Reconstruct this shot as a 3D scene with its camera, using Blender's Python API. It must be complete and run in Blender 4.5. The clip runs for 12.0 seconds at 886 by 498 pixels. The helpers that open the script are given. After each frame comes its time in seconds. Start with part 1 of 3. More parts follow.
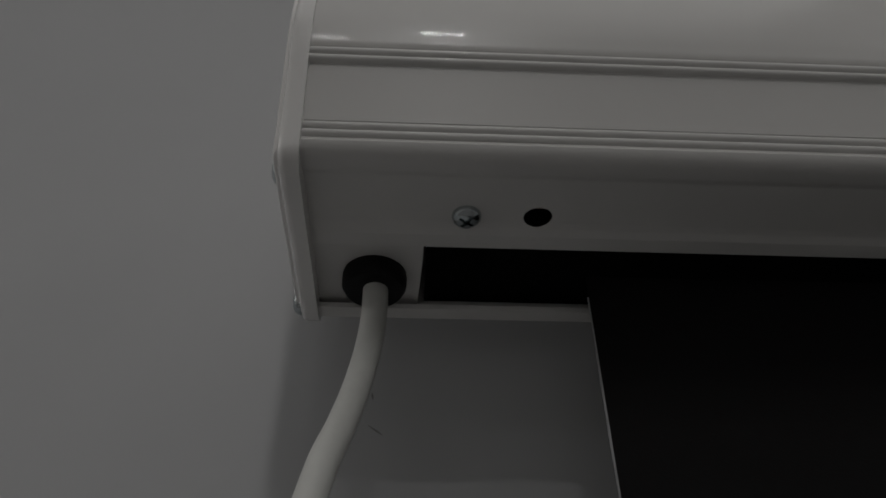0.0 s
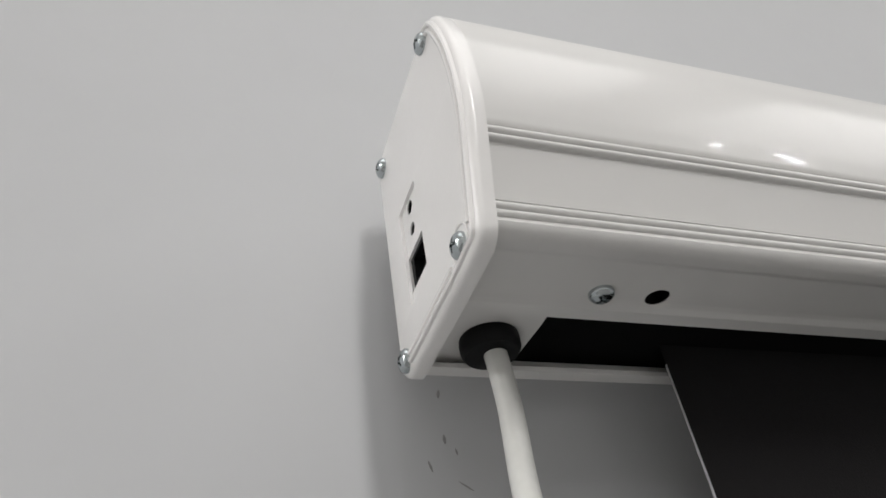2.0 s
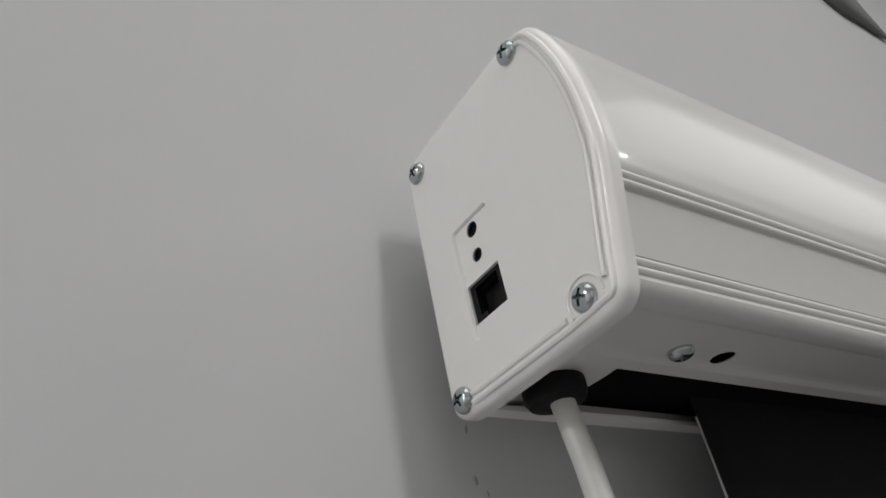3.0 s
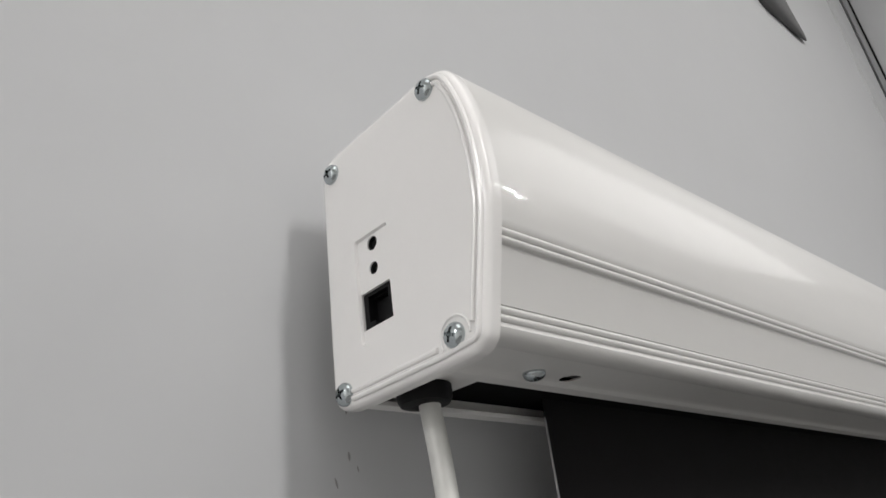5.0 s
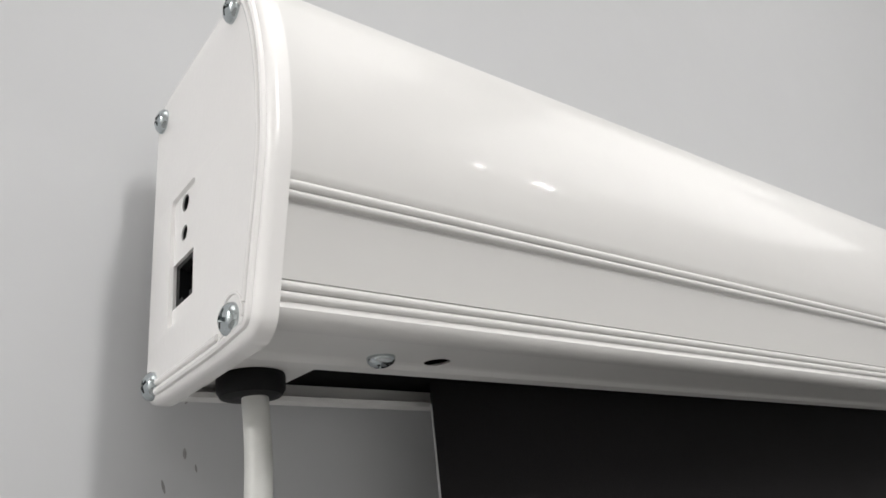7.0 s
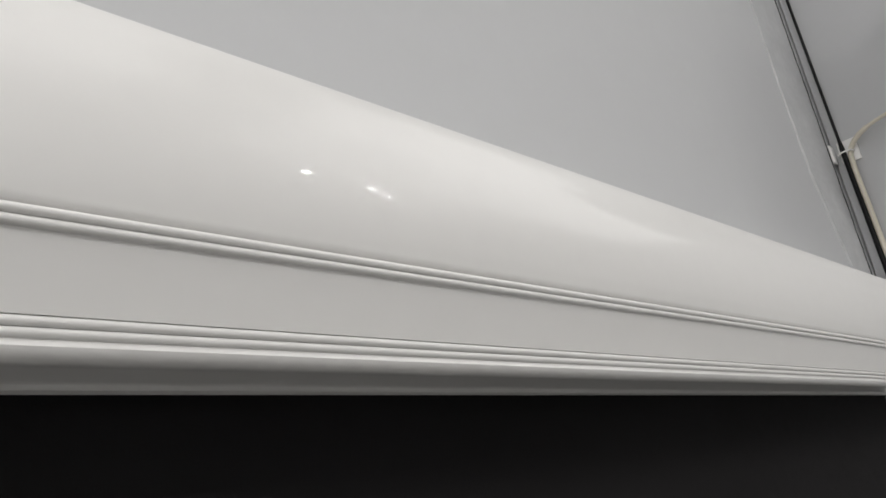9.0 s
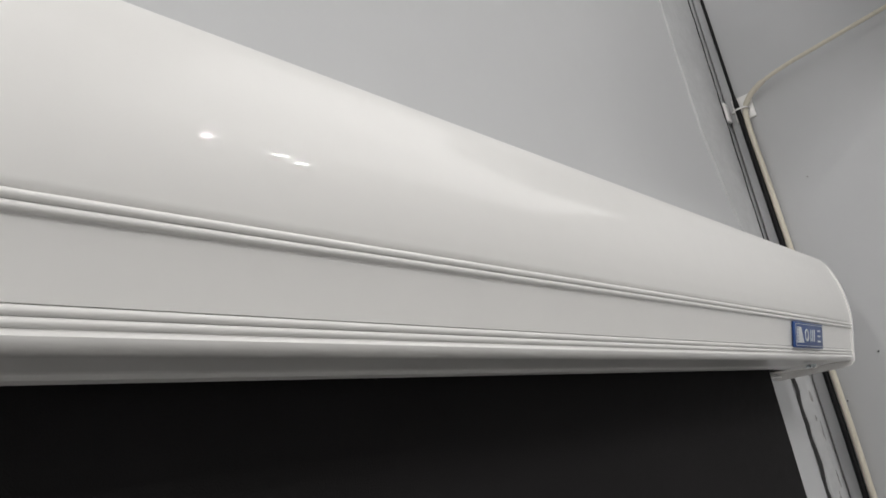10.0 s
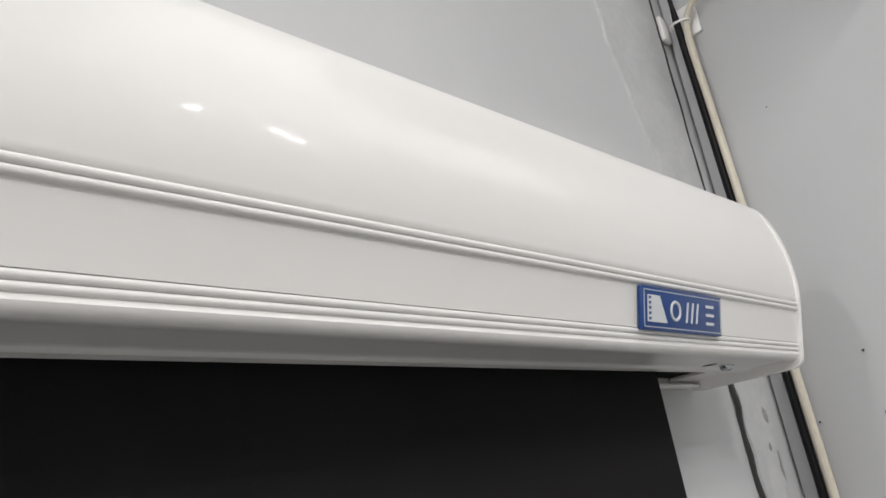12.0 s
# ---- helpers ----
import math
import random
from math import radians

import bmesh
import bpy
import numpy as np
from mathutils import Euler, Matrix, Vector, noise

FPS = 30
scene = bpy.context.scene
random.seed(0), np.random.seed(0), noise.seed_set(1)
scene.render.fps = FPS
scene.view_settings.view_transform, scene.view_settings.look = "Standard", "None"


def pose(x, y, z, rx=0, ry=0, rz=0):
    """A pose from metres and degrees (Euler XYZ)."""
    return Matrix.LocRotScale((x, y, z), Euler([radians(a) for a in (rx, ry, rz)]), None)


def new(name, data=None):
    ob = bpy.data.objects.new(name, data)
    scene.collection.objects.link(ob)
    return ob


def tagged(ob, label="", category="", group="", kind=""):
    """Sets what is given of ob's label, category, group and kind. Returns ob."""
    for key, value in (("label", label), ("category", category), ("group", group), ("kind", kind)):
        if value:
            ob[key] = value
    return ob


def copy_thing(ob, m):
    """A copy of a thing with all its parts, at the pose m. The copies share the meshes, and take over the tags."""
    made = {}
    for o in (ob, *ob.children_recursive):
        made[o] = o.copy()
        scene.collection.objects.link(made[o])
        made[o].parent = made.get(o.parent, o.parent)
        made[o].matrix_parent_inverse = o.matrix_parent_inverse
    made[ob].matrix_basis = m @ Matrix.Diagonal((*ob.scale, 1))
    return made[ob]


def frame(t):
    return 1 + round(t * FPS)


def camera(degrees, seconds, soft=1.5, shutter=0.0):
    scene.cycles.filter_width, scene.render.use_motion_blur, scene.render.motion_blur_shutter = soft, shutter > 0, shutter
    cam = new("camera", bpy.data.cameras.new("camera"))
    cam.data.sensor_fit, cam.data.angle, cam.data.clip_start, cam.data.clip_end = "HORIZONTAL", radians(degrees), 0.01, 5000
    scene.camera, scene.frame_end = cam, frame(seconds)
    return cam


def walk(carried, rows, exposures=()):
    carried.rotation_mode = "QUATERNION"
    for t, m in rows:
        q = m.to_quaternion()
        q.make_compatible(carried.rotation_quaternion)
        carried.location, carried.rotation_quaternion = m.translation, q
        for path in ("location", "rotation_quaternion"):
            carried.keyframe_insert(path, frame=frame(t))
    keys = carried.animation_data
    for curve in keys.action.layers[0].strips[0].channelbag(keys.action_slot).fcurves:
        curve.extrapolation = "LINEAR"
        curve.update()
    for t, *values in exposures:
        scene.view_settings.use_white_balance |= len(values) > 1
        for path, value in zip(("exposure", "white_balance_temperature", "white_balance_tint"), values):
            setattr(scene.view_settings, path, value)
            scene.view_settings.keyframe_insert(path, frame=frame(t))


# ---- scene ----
from mathutils import geometry

# ---- camera ----
Z0 = 1.55  # height of the screen housing's underside over the floor
cam = camera(61.04, 12.0, soft=1.6)
walk(cam, [
    (0, pose(0.0324, -0.1742, Z0 + -0.1272, 130.354, 0.357, -2.708)),
    (0.5, pose(0.0302, -0.1776, Z0 + -0.1154, 129.162, 2.297, -3.701)),
    (1, pose(0.0216, -0.1840, Z0 + -0.1119, 128.297, 3.643, -3.923)),
    (1.5, pose(-0.0095, -0.1800, Z0 + -0.1131, 127.792, 6.643, -9.951)),
    (2, pose(-0.0605, -0.1763, Z0 + -0.1121, 129.344, 7.990, -17.666)),
    (2.5, pose(-0.0918, -0.1575, Z0 + -0.0983, 127.393, 10.919, -22.855)),
    (3, pose(-0.1161, -0.1450, Z0 + -0.0764, 124.372, 10.374, -32.861)),
    (3.5, pose(-0.1199, -0.1512, Z0 + -0.0729, 122.431, 10.732, -37.549)),
    (3.7, pose(-0.1210, -0.1566, Z0 + -0.0724, 121.078, 9.573, -39.859)),
    (5.3, pose(-0.1363, -0.1831, Z0 + -0.0636, 116.142, 6.838, -42.717)),
    (5.5, pose(-0.1378, -0.1841, Z0 + -0.0640, 116.434, 7.065, -43.324)),
    (6, pose(-0.1335, -0.1840, Z0 + -0.0629, 115.685, 6.572, -42.775)),
    (6.5, pose(-0.1098, -0.1885, Z0 + -0.0611, 114.554, 5.553, -38.699)),
    (7, pose(-0.0584, -0.1906, Z0 + -0.0503, 113.132, 6.254, -37.323)),
    (7.5, pose(-0.0127, -0.1916, Z0 + -0.0413, 113.022, 9.112, -38.884)),
    (7.7, pose(0.0046, -0.1862, Z0 + -0.0361, 111.843, 9.335, -40.232)),
    (9.3, pose(0.2442, -0.2145, Z0 + -0.0401, 108.759, 8.716, -44.795)),
    (9.5, pose(0.2593, -0.2099, Z0 + -0.0371, 107.833, 9.399, -45.984)),
    (10, pose(0.3263, -0.2034, Z0 + -0.0368, 107.265, 9.908, -48.519)),
    (10.5, pose(0.3859, -0.1926, Z0 + -0.0353, 108.084, 9.347, -50.475)),
    (11, pose(0.4414, -0.1846, Z0 + -0.0418, 107.844, 9.059, -53.674)),
    (11.5, pose(0.5095, -0.1874, Z0 + -0.0443, 108.134, 10.100, -51.450)),
    (12, pose(0.5947, -0.2040, Z0 + -0.0455, 109.088, 8.714, -43.883)),
], exposures=[(0, -1.77), (0.5, -0.86), (1.0, -0.33), (1.5, 0.2), (2.0, 0.22), (2.5, 0.04), (3.0, -0.2), (3.5, -0.2), (5.5, 0.2), (6.5, 0.18), (7.0, 0.44), (7.5, 0.03), (9.3, 0.19), (10.0, 0.26), (10.5, 0.25), (11.0, 0.6), (11.5, 0.6), (12, 0.6)])

# ---- world and lamps ----
world = bpy.data.worlds.new("world")
world.use_nodes = True
world.node_tree.nodes["Background"].inputs[0].default_value = (0.8, 0.85, 0.9, 1)
world.node_tree.nodes["Background"].inputs[1].default_value = 0.1
scene.world = world

CEIL = Z0 + 1.10
LAMP_W = 5.35
# place on the ceiling, share of the power, breadth of the disc
# the 0.15 ones are unseen fill lights, added to lift cap and underside
LAMPS = [(0.09, -1.35, 1.0, 0.10), (0.12, -1.75, 1.4, 0.10), (0.14, -2.15, 1.6, 0.10), (-0.19, -1.52, 0.25, 0.10),
         (-1.00, -3.50, 0.7, 0.15), (-1.35, -3.30, 0.7, 0.15), (-1.75, -3.30, 0.8, 0.15), (-2.20, -0.30, 4.3, 0.15)]
# small square lamps
SPOTS = [(1.45, -1.53, 0.26), (1.72, -1.55, 0.22), (1.85, -1.63, 0.20)]
# the large flat lights over the screen: place, breadth and depth, share
# the second is an added fill, brightening the right-hand wall and housing
PANELS = [(-0.03, -0.62, 1.46, 0.80, 0.97), (1.93, -0.82, 1.84, 1.00, 1.6)]


# ---- materials ----
def mat(name, col, rough=0.5, metal=0.0, var=0.05, big=3.0, small=60.0, bump=0.0, bump_scale=400.0, rough_var=0.05, coat=0.0, spec=0.5):
    m = bpy.data.materials.new(name)
    m.use_nodes = True
    nt = m.node_tree
    bsdf = nt.nodes["Principled BSDF"]
    bsdf.inputs["Metallic"].default_value = metal
    bsdf.inputs["Specular IOR Level"].default_value = spec
    bsdf.inputs["Coat Weight"].default_value = coat
    bsdf.inputs["Coat Roughness"].default_value = 0.03
    tc = nt.nodes.new("ShaderNodeTexCoord")
    facs = []
    for sc, det in ((big, 3.0), (small, 4.0)):
        n = nt.nodes.new("ShaderNodeTexNoise")
        n.inputs["Scale"].default_value, n.inputs["Detail"].default_value = sc, det
        nt.links.new(tc.outputs["Object"], n.inputs["Vector"])
        facs.append(n.outputs["Fac"])
    add = nt.nodes.new("ShaderNodeMath")
    add.operation = "ADD"
    nt.links.new(facs[0], add.inputs[0])
    nt.links.new(facs[1], add.inputs[1])
    ramp = nt.nodes.new("ShaderNodeMapRange")
    ramp.inputs["From Min"].default_value, ramp.inputs["From Max"].default_value = 0.6, 1.4
    ramp.inputs["To Min"].default_value, ramp.inputs["To Max"].default_value = 1 - var, 1 + var
    nt.links.new(add.outputs[0], ramp.inputs["Value"])
    mul = nt.nodes.new("ShaderNodeVectorMath")
    mul.operation = "SCALE"
    mul.inputs[0].default_value = col
    nt.links.new(ramp.outputs[0], mul.inputs["Scale"])
    nt.links.new(mul.outputs[0], bsdf.inputs["Base Color"])
    rr = nt.nodes.new("ShaderNodeMapRange")
    rr.inputs["From Min"].default_value, rr.inputs["From Max"].default_value = 0.3, 0.7
    rr.inputs["To Min"].default_value, rr.inputs["To Max"].default_value = max(rough - rough_var, 0.02), rough + rough_var
    nt.links.new(facs[1], rr.inputs["Value"])
    nt.links.new(rr.outputs[0], bsdf.inputs["Roughness"])
    if bump:
        bn = nt.nodes.new("ShaderNodeTexNoise")
        bn.inputs["Scale"].default_value, bn.inputs["Detail"].default_value = bump_scale, 3.0
        nt.links.new(tc.outputs["Object"], bn.inputs["Vector"])
        b = nt.nodes.new("ShaderNodeBump")
        b.inputs["Strength"].default_value, b.inputs["Distance"].default_value = bump, 0.001
        nt.links.new(bn.outputs["Fac"], b.inputs["Height"])
        nt.links.new(b.outputs[0], bsdf.inputs["Normal"])
    return m


WALL = mat("wall_paint", (0.530, 0.535, 0.542), 0.7, var=0.025, big=2.5, small=30, bump=0.30, bump_scale=28)
CEILING = mat("ceiling_paint", (0.84, 0.84, 0.83), 0.85, var=0.03, bump=0.15)
FLOOR = mat("floor_vinyl", (0.28, 0.275, 0.27), 0.4, var=0.1, big=1.5, small=20)
WHITE = mat("white_gloss_enamel", (0.75, 0.74, 0.722), 0.30, var=0.012, big=6, small=90, rough_var=0.0, coat=0.24, spec=0.22)
CAPW = mat("white_moulded_plastic", (0.88, 0.865, 0.85), 0.24, var=0.012, big=9, small=120, bump=0.04, bump_scale=700, rough_var=0.0, coat=0.18)
STEEL = mat("zinc_plated_steel", (0.50, 0.54, 0.55), 0.17, metal=1.0, var=0.08, big=200, small=900, rough_var=0.08)
BLACKP = mat("black_plastic", (0.006, 0.006, 0.0065), 0.5, var=0.2, big=60, small=400, spec=0.18)
GREYP = mat("grey_moulded_plastic", (0.10, 0.10, 0.10), 0.5, var=0.06, big=30, small=300)
# near-black, so the colour itself holds the shade inside the housing
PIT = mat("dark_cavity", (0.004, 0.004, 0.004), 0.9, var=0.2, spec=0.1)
FABRIC = mat("black_screen_fabric", (0.0155, 0.0148, 0.0150), 0.8, var=0.12, big=5, small=140, bump=0.35, bump_scale=1600, spec=0.08)
FEDGE = mat("cut_fabric_edge", (0.45, 0.45, 0.46), 0.8, var=0.2, big=60, small=300)
CORD = mat("pale_grey_cord", (0.66, 0.66, 0.63), 0.38, var=0.05, big=20, small=300, bump=0.05, bump_scale=500)
IVORY = mat("ivory_cable", (0.62, 0.58, 0.48), 0.45, var=0.08, big=15, small=200)
BLUE = mat("blue_plate_enamel", (0.010, 0.050, 0.20), 0.35, var=0.05, big=30, small=300)
SILVER = mat("brushed_silver", (0.62, 0.64, 0.66), 0.4, metal=0.6, var=0.06, big=60, small=600)
PRINT = mat("white_print", (0.62, 0.64, 0.66), 0.5, var=0.06, big=60, small=600)
COPPER = mat("reddish_inside", (0.30, 0.10, 0.06), 0.5, var=0.2)
# dark colour standing for the shaded depth of cracks and drill holes
HOLLOW = mat("dark_hollow", (0.045, 0.045, 0.045), 0.9, var=0.5, big=8, small=60)
SCUFF = mat("grey_scuff", (0.29, 0.285, 0.28), 0.8, var=0.4, big=60, small=400)
TRIMW = mat("old_white_paint", (0.51, 0.515, 0.52), 0.7, var=0.09, big=45, small=160, bump=0.2, bump_scale=120)
GLOW = bpy.data.materials.new("lamp_diffuser")
GLOW.use_nodes = True
GLOW.node_tree.nodes["Principled BSDF"].inputs["Base Color"].default_value = (0.9, 0.9, 0.88, 1)
GLOW.node_tree.nodes["Principled BSDF"].inputs["Emission Color"].default_value = (1, 0.97, 0.92, 1)
GLOW.node_tree.nodes["Principled BSDF"].inputs["Emission Strength"].default_value = 3.0


# ---- mesh helpers ----
def to_mesh(name, bm, material, smooth=True, angle=35):
    bmesh.ops.recalc_face_normals(bm, faces=bm.faces[:])
    me = bpy.data.meshes.new(name)
    bm.to_mesh(me)
    bm.free()
    if material:
        me.materials.append(material)
    if smooth:
        me.polygons.foreach_set("use_smooth", [True] * len(me.polygons))
        me.set_sharp_from_angle(angle=radians(angle))
    return me


def thing(name, loc, label, category, group="", kind=""):
    ob = new(name)
    ob.location = loc
    ob.empty_display_size = 0.05
    return tagged(ob, label, category, group, kind)


def part(name, bm, material, parent, label="", angle=35, mesh=None, at=None):
    """One mesh under a thing (or a part). Vertices are world places, or local ones set down at `at`."""
    ob = new(name, mesh or to_mesh(name, bm, material, angle=angle))
    ob.parent = parent
    base = -Vector(parent.location) if parent.parent is None else Vector((0, 0, 0))
    if at is not None:
        m = at.copy()
        m.translation = m.translation + base
        if parent.parent is not None:
            m.translation = at.translation - parent.location - parent.parent.location
        ob.matrix_basis = m
    else:
        ob.location = base
    return tagged(ob, label) if label else ob


def solid(name, bm, material, label, category="", kind="", group="", angle=35):
    """A thing of one mesh."""
    ob = new(name, to_mesh(name, bm, material, angle=angle))
    return tagged(ob, label, category, group, kind)


def box(bm, x0, x1, y0, y1, z0, z1, bevel=0.0, seg=2):
    m = Matrix.Translation(((x0 + x1) / 2, (y0 + y1) / 2, (z0 + z1) / 2)) @ Matrix.Diagonal((x1 - x0, y1 - y0, z1 - z0, 1))
    r = bmesh.ops.create_cube(bm, size=1.0, matrix=m)
    if bevel:
        es = list({e for v in r["verts"] for e in v.link_edges})
        bmesh.ops.bevel(bm, geom=es, offset=bevel, segments=seg, affect="EDGES", profile=0.5)
    return bm


def smooth_line(pts, n=8):
    """Catmull-Rom through the points."""
    p = [Vector(q) for q in pts]
    out = []
    for i in range(len(p) - 1):
        a, b, c, d = p[max(i - 1, 0)], p[i], p[i + 1], p[min(i + 2, len(p) - 1)]
        for k in range(n):
            t = k / n
            out.append(0.5 * (2 * b + (c - a) * t + (2 * a - 5 * b + 4 * c - d) * t * t + (3 * b - a - 3 * c + d) * t ** 3))
    return out + [p[-1]]


def tube(bm, pts, r, seg=12, closed=False):
    pts = [Vector(p) for p in pts]
    n = len(pts)
    up, rings = None, []
    for i, p in enumerate(pts):
        if closed:
            d = (pts[(i + 1) % n] - pts[i - 1]).normalized()
        else:
            d = (pts[min(i + 1, n - 1)] - pts[max(i - 1, 0)]).normalized()
        if up is None:
            up = d.orthogonal().normalized()
        up = (up - d * up.dot(d)).normalized()
        side = d.cross(up)
        rr = r(i / (n - 1)) if callable(r) else r
        rings.append([bm.verts.new(p + (up * math.cos(2 * math.pi * k / seg) + side * math.sin(2 * math.pi * k / seg)) * rr) for k in range(seg)])
    for i in range(n if closed else n - 1):
        a, b = rings[i], rings[(i + 1) % n]
        for k in range(seg):
            bm.faces.new((a[k], a[(k + 1) % seg], b[(k + 1) % seg], b[k]))
    if not closed:
        bm.faces.new(rings[0][::-1])
        bm.faces.new(rings[-1])
    return bm


def lathe(bm, prof, seg=24, m=None):
    """Turn (radius, height) pairs round z, closed at both ends."""
    m = m or Matrix.Identity(4)
    rings = []
    for r, h in prof:
        rings.append([bm.verts.new(m @ Vector((r * math.cos(2 * math.pi * k / seg), r * math.sin(2 * math.pi * k / seg), h))) for k in range(seg)])
    for a, b in zip(rings, rings[1:]):
        for k in range(seg):
            bm.faces.new((a[k], a[(k + 1) % seg], b[(k + 1) % seg], b[k]))
    bm.faces.new(rings[0][::-1])
    bm.faces.new(rings[-1])
    return bm


def prism_x(bm, poly, x0, x1):
    """A (y, z) outline drawn out along x. Returns the two end faces."""
    a = [bm.verts.new((x0, y, z)) for y, z in poly]
    b = [bm.verts.new((x1, y, z)) for y, z in poly]
    f0, f1 = bm.faces.new(a), bm.faces.new(b[::-1])
    n = len(poly)
    for i in range(n):
        bm.faces.new((a[i], b[i], b[(i + 1) % n], a[(i + 1) % n]))
    return f0, f1


def sheet(bm, outer, holes, x):
    """A flat sheet at x between an outline of vertices and the outlines of its holes."""
    loops = [outer] + holes
    flat = [v for lp in loops for v in lp]
    for a, b, c in geometry.tessellate_polygon([[Vector((v.co.y, v.co.z, 0)) for v in lp] for lp in loops]):
        if len({a, b, c}) == 3:
            try:
                bm.faces.new((flat[a], flat[b], flat[c]))
            except ValueError:
                pass


def sides(bm, a, b):
    for i in range(len(a)):
        bm.faces.new((a[i], b[i], b[(i + 1) % len(a)], a[(i + 1) % len(a)]))


def carve(ob, bm):
    """Cut the shape bm out of ob."""
    cut = new("cutter", to_mesh("cutter", bm, None, smooth=False))
    cut.matrix_world = ob.matrix_basis if ob.parent is None else Matrix.Identity(4)
    mod = ob.modifiers.new("cut", "BOOLEAN")
    mod.operation, mod.solver, mod.object = "DIFFERENCE", "EXACT", cut
    bpy.context.view_layer.update()
    dg = bpy.context.evaluated_depsgraph_get()
    me = bpy.data.meshes.new_from_object(ob.evaluated_get(dg))
    ob.modifiers.clear()
    ob.data = me
    bpy.data.objects.remove(cut)
    me.polygons.foreach_set("use_smooth", [True] * len(me.polygons))
    me.set_sharp_from_angle(angle=radians(35))


def offset(line, d):
    """An open (y, z) line shifted by d to its right-hand side."""
    out = []
    for i in range(len(line)):
        a, b = Vector(line[max(i - 1, 0)]), Vector(line[min(i + 1, len(line) - 1)])
        t = (b - a).normalized()
        out.append((line[i][0] + t.y * d, line[i][1] - t.x * d))
    return out


# ---- the room ----
def wall_y(x):
    """Face of the wall behind the screen: it leaves the housing by under one degree."""
    return 0.024 - 0.016 * x


XE = 1.118  # face of the return wall beside the screen
PIER = -0.24

bm = bmesh.new()
vs = []
for z in (0.0, CEIL):
    for x, y in ((-3.0, wall_y(-3.0)), (3.2, wall_y(3.2)), (3.2, 0.25), (-3.0, 0.25)):
        vs.append(bm.verts.new((x, y, z)))
for q in ((0, 1, 2, 3), (4, 5, 6, 7), (0, 1, 5, 4), (1, 2, 6, 5), (2, 3, 7, 6), (3, 0, 4, 7)):
    bm.faces.new([vs[i] for i in q])
solid("wall_north", bm, WALL, "pale grey painted plaster wall with faint scuffs", "wall", "structure")
bm = box(bmesh.new(), XE, 1.70, PIER, wall_y(XE) - 0.0005, 0.0, CEIL, 0.004)
solid("wall_east_pier", bm, WALL, "pale grey plastered pier with small drill holes", "wall", "structure")
solid("wall_east", box(bmesh.new(), 3.0, 3.2, -4.5, -0.03, 0, CEIL), WALL, "plain pale grey painted side wall", "wall", "structure")
# unseen west and rear walls, white so they bounce fill onto the cap
solid("wall_west", box(bmesh.new(), -3.0, -2.8, -4.5, 0.02, 0, CEIL), CEILING, "plain white painted side wall", "wall", "structure")
solid("wall_south", box(bmesh.new(), -3.0, 3.2, -4.7, -4.5, 0, CEIL), CEILING, "plain white painted rear wall", "wall", "structure")
solid("floor", box(bmesh.new(), -3.0, 3.2, -4.7, 0.25, -0.1, 0), FLOOR, "grey vinyl floor of the room", "floor", "structure")
solid("ceiling", box(bmesh.new(), -3.0, 3.2, -4.7, 0.25, CEIL, CEIL + 0.1), CEILING, "plain white painted ceiling", "ceiling", "structure")


# ---- ceiling lamps ----
def ceiling_lamp(r, label, group):
    lamp = thing("ceiling_downlight", (0, 0, CEIL), label, "ceiling light", group)
    up = Matrix.Translation((0, 0, CEIL))
    part("trim_ring", lathe(bmesh.new(), [(r, 0.0), (r, -0.006), (r + 0.003, -0.009), (r + 0.010, -0.006), (r + 0.012, 0.0)], 32, up), WHITE, lamp)
    part("diffuser", lathe(bmesh.new(), [(r - 0.0005, -0.0005), (r - 0.0005, -0.003)], 32, up), GLOW, lamp, "glowing frosted disc")
    return lamp


made = {}
for lx, ly, share, wide in LAMPS:
    if wide in made:
        copy_thing(made[wide], pose(lx, ly, CEIL))
    else:
        kind_of = "broad round fill light added out of view" if wide > 0.12 else "round recessed ceiling downlight"
        made[wide] = ceiling_lamp(wide / 2, kind_of + ", switched on", "broad ceiling lights" if wide > 0.12 else "ceiling downlights")
        made[wide].location = (lx, ly, CEIL)
    data = bpy.data.lights.new("downlight", "AREA")
    data.shape, data.size, data.energy, data.color = "DISK", wide, LAMP_W * share, (1.0, 0.985, 0.973)
    new("downlight", data).location = (lx, ly, CEIL - 0.0105)

square = thing("square_ceiling_light", (0, 0, CEIL), "small square ceiling light, switched on", "ceiling light", "square ceiling lights")
bm = bmesh.new()
for x0, x1, y0, y1 in ((-0.030, 0.030, -0.030, -0.022), (-0.030, 0.030, 0.022, 0.030), (-0.030, -0.022, -0.022, 0.022), (0.022, 0.030, -0.022, 0.022)):
    box(bm, x0, x1, y0, y1, CEIL - 0.008, CEIL + 0.001)
part("trim_frame", bm, WHITE, square)
part("diffuser", box(bmesh.new(), -0.022, 0.022, -0.022, 0.022, CEIL - 0.003, CEIL + 0.001), GLOW, square, "glowing frosted square")
for k, (lx, ly, share) in enumerate(SPOTS):
    if k:
        copy_thing(square, pose(lx, ly, CEIL))
    data = bpy.data.lights.new("square_light", "AREA")
    data.shape, data.size, data.energy, data.color = "SQUARE", 0.036, LAMP_W * share, (1.0, 0.985, 0.973)
    new("square_light", data).location = (lx, ly, CEIL - 0.0105)
square.location = (SPOTS[0][0], SPOTS[0][1], CEIL)

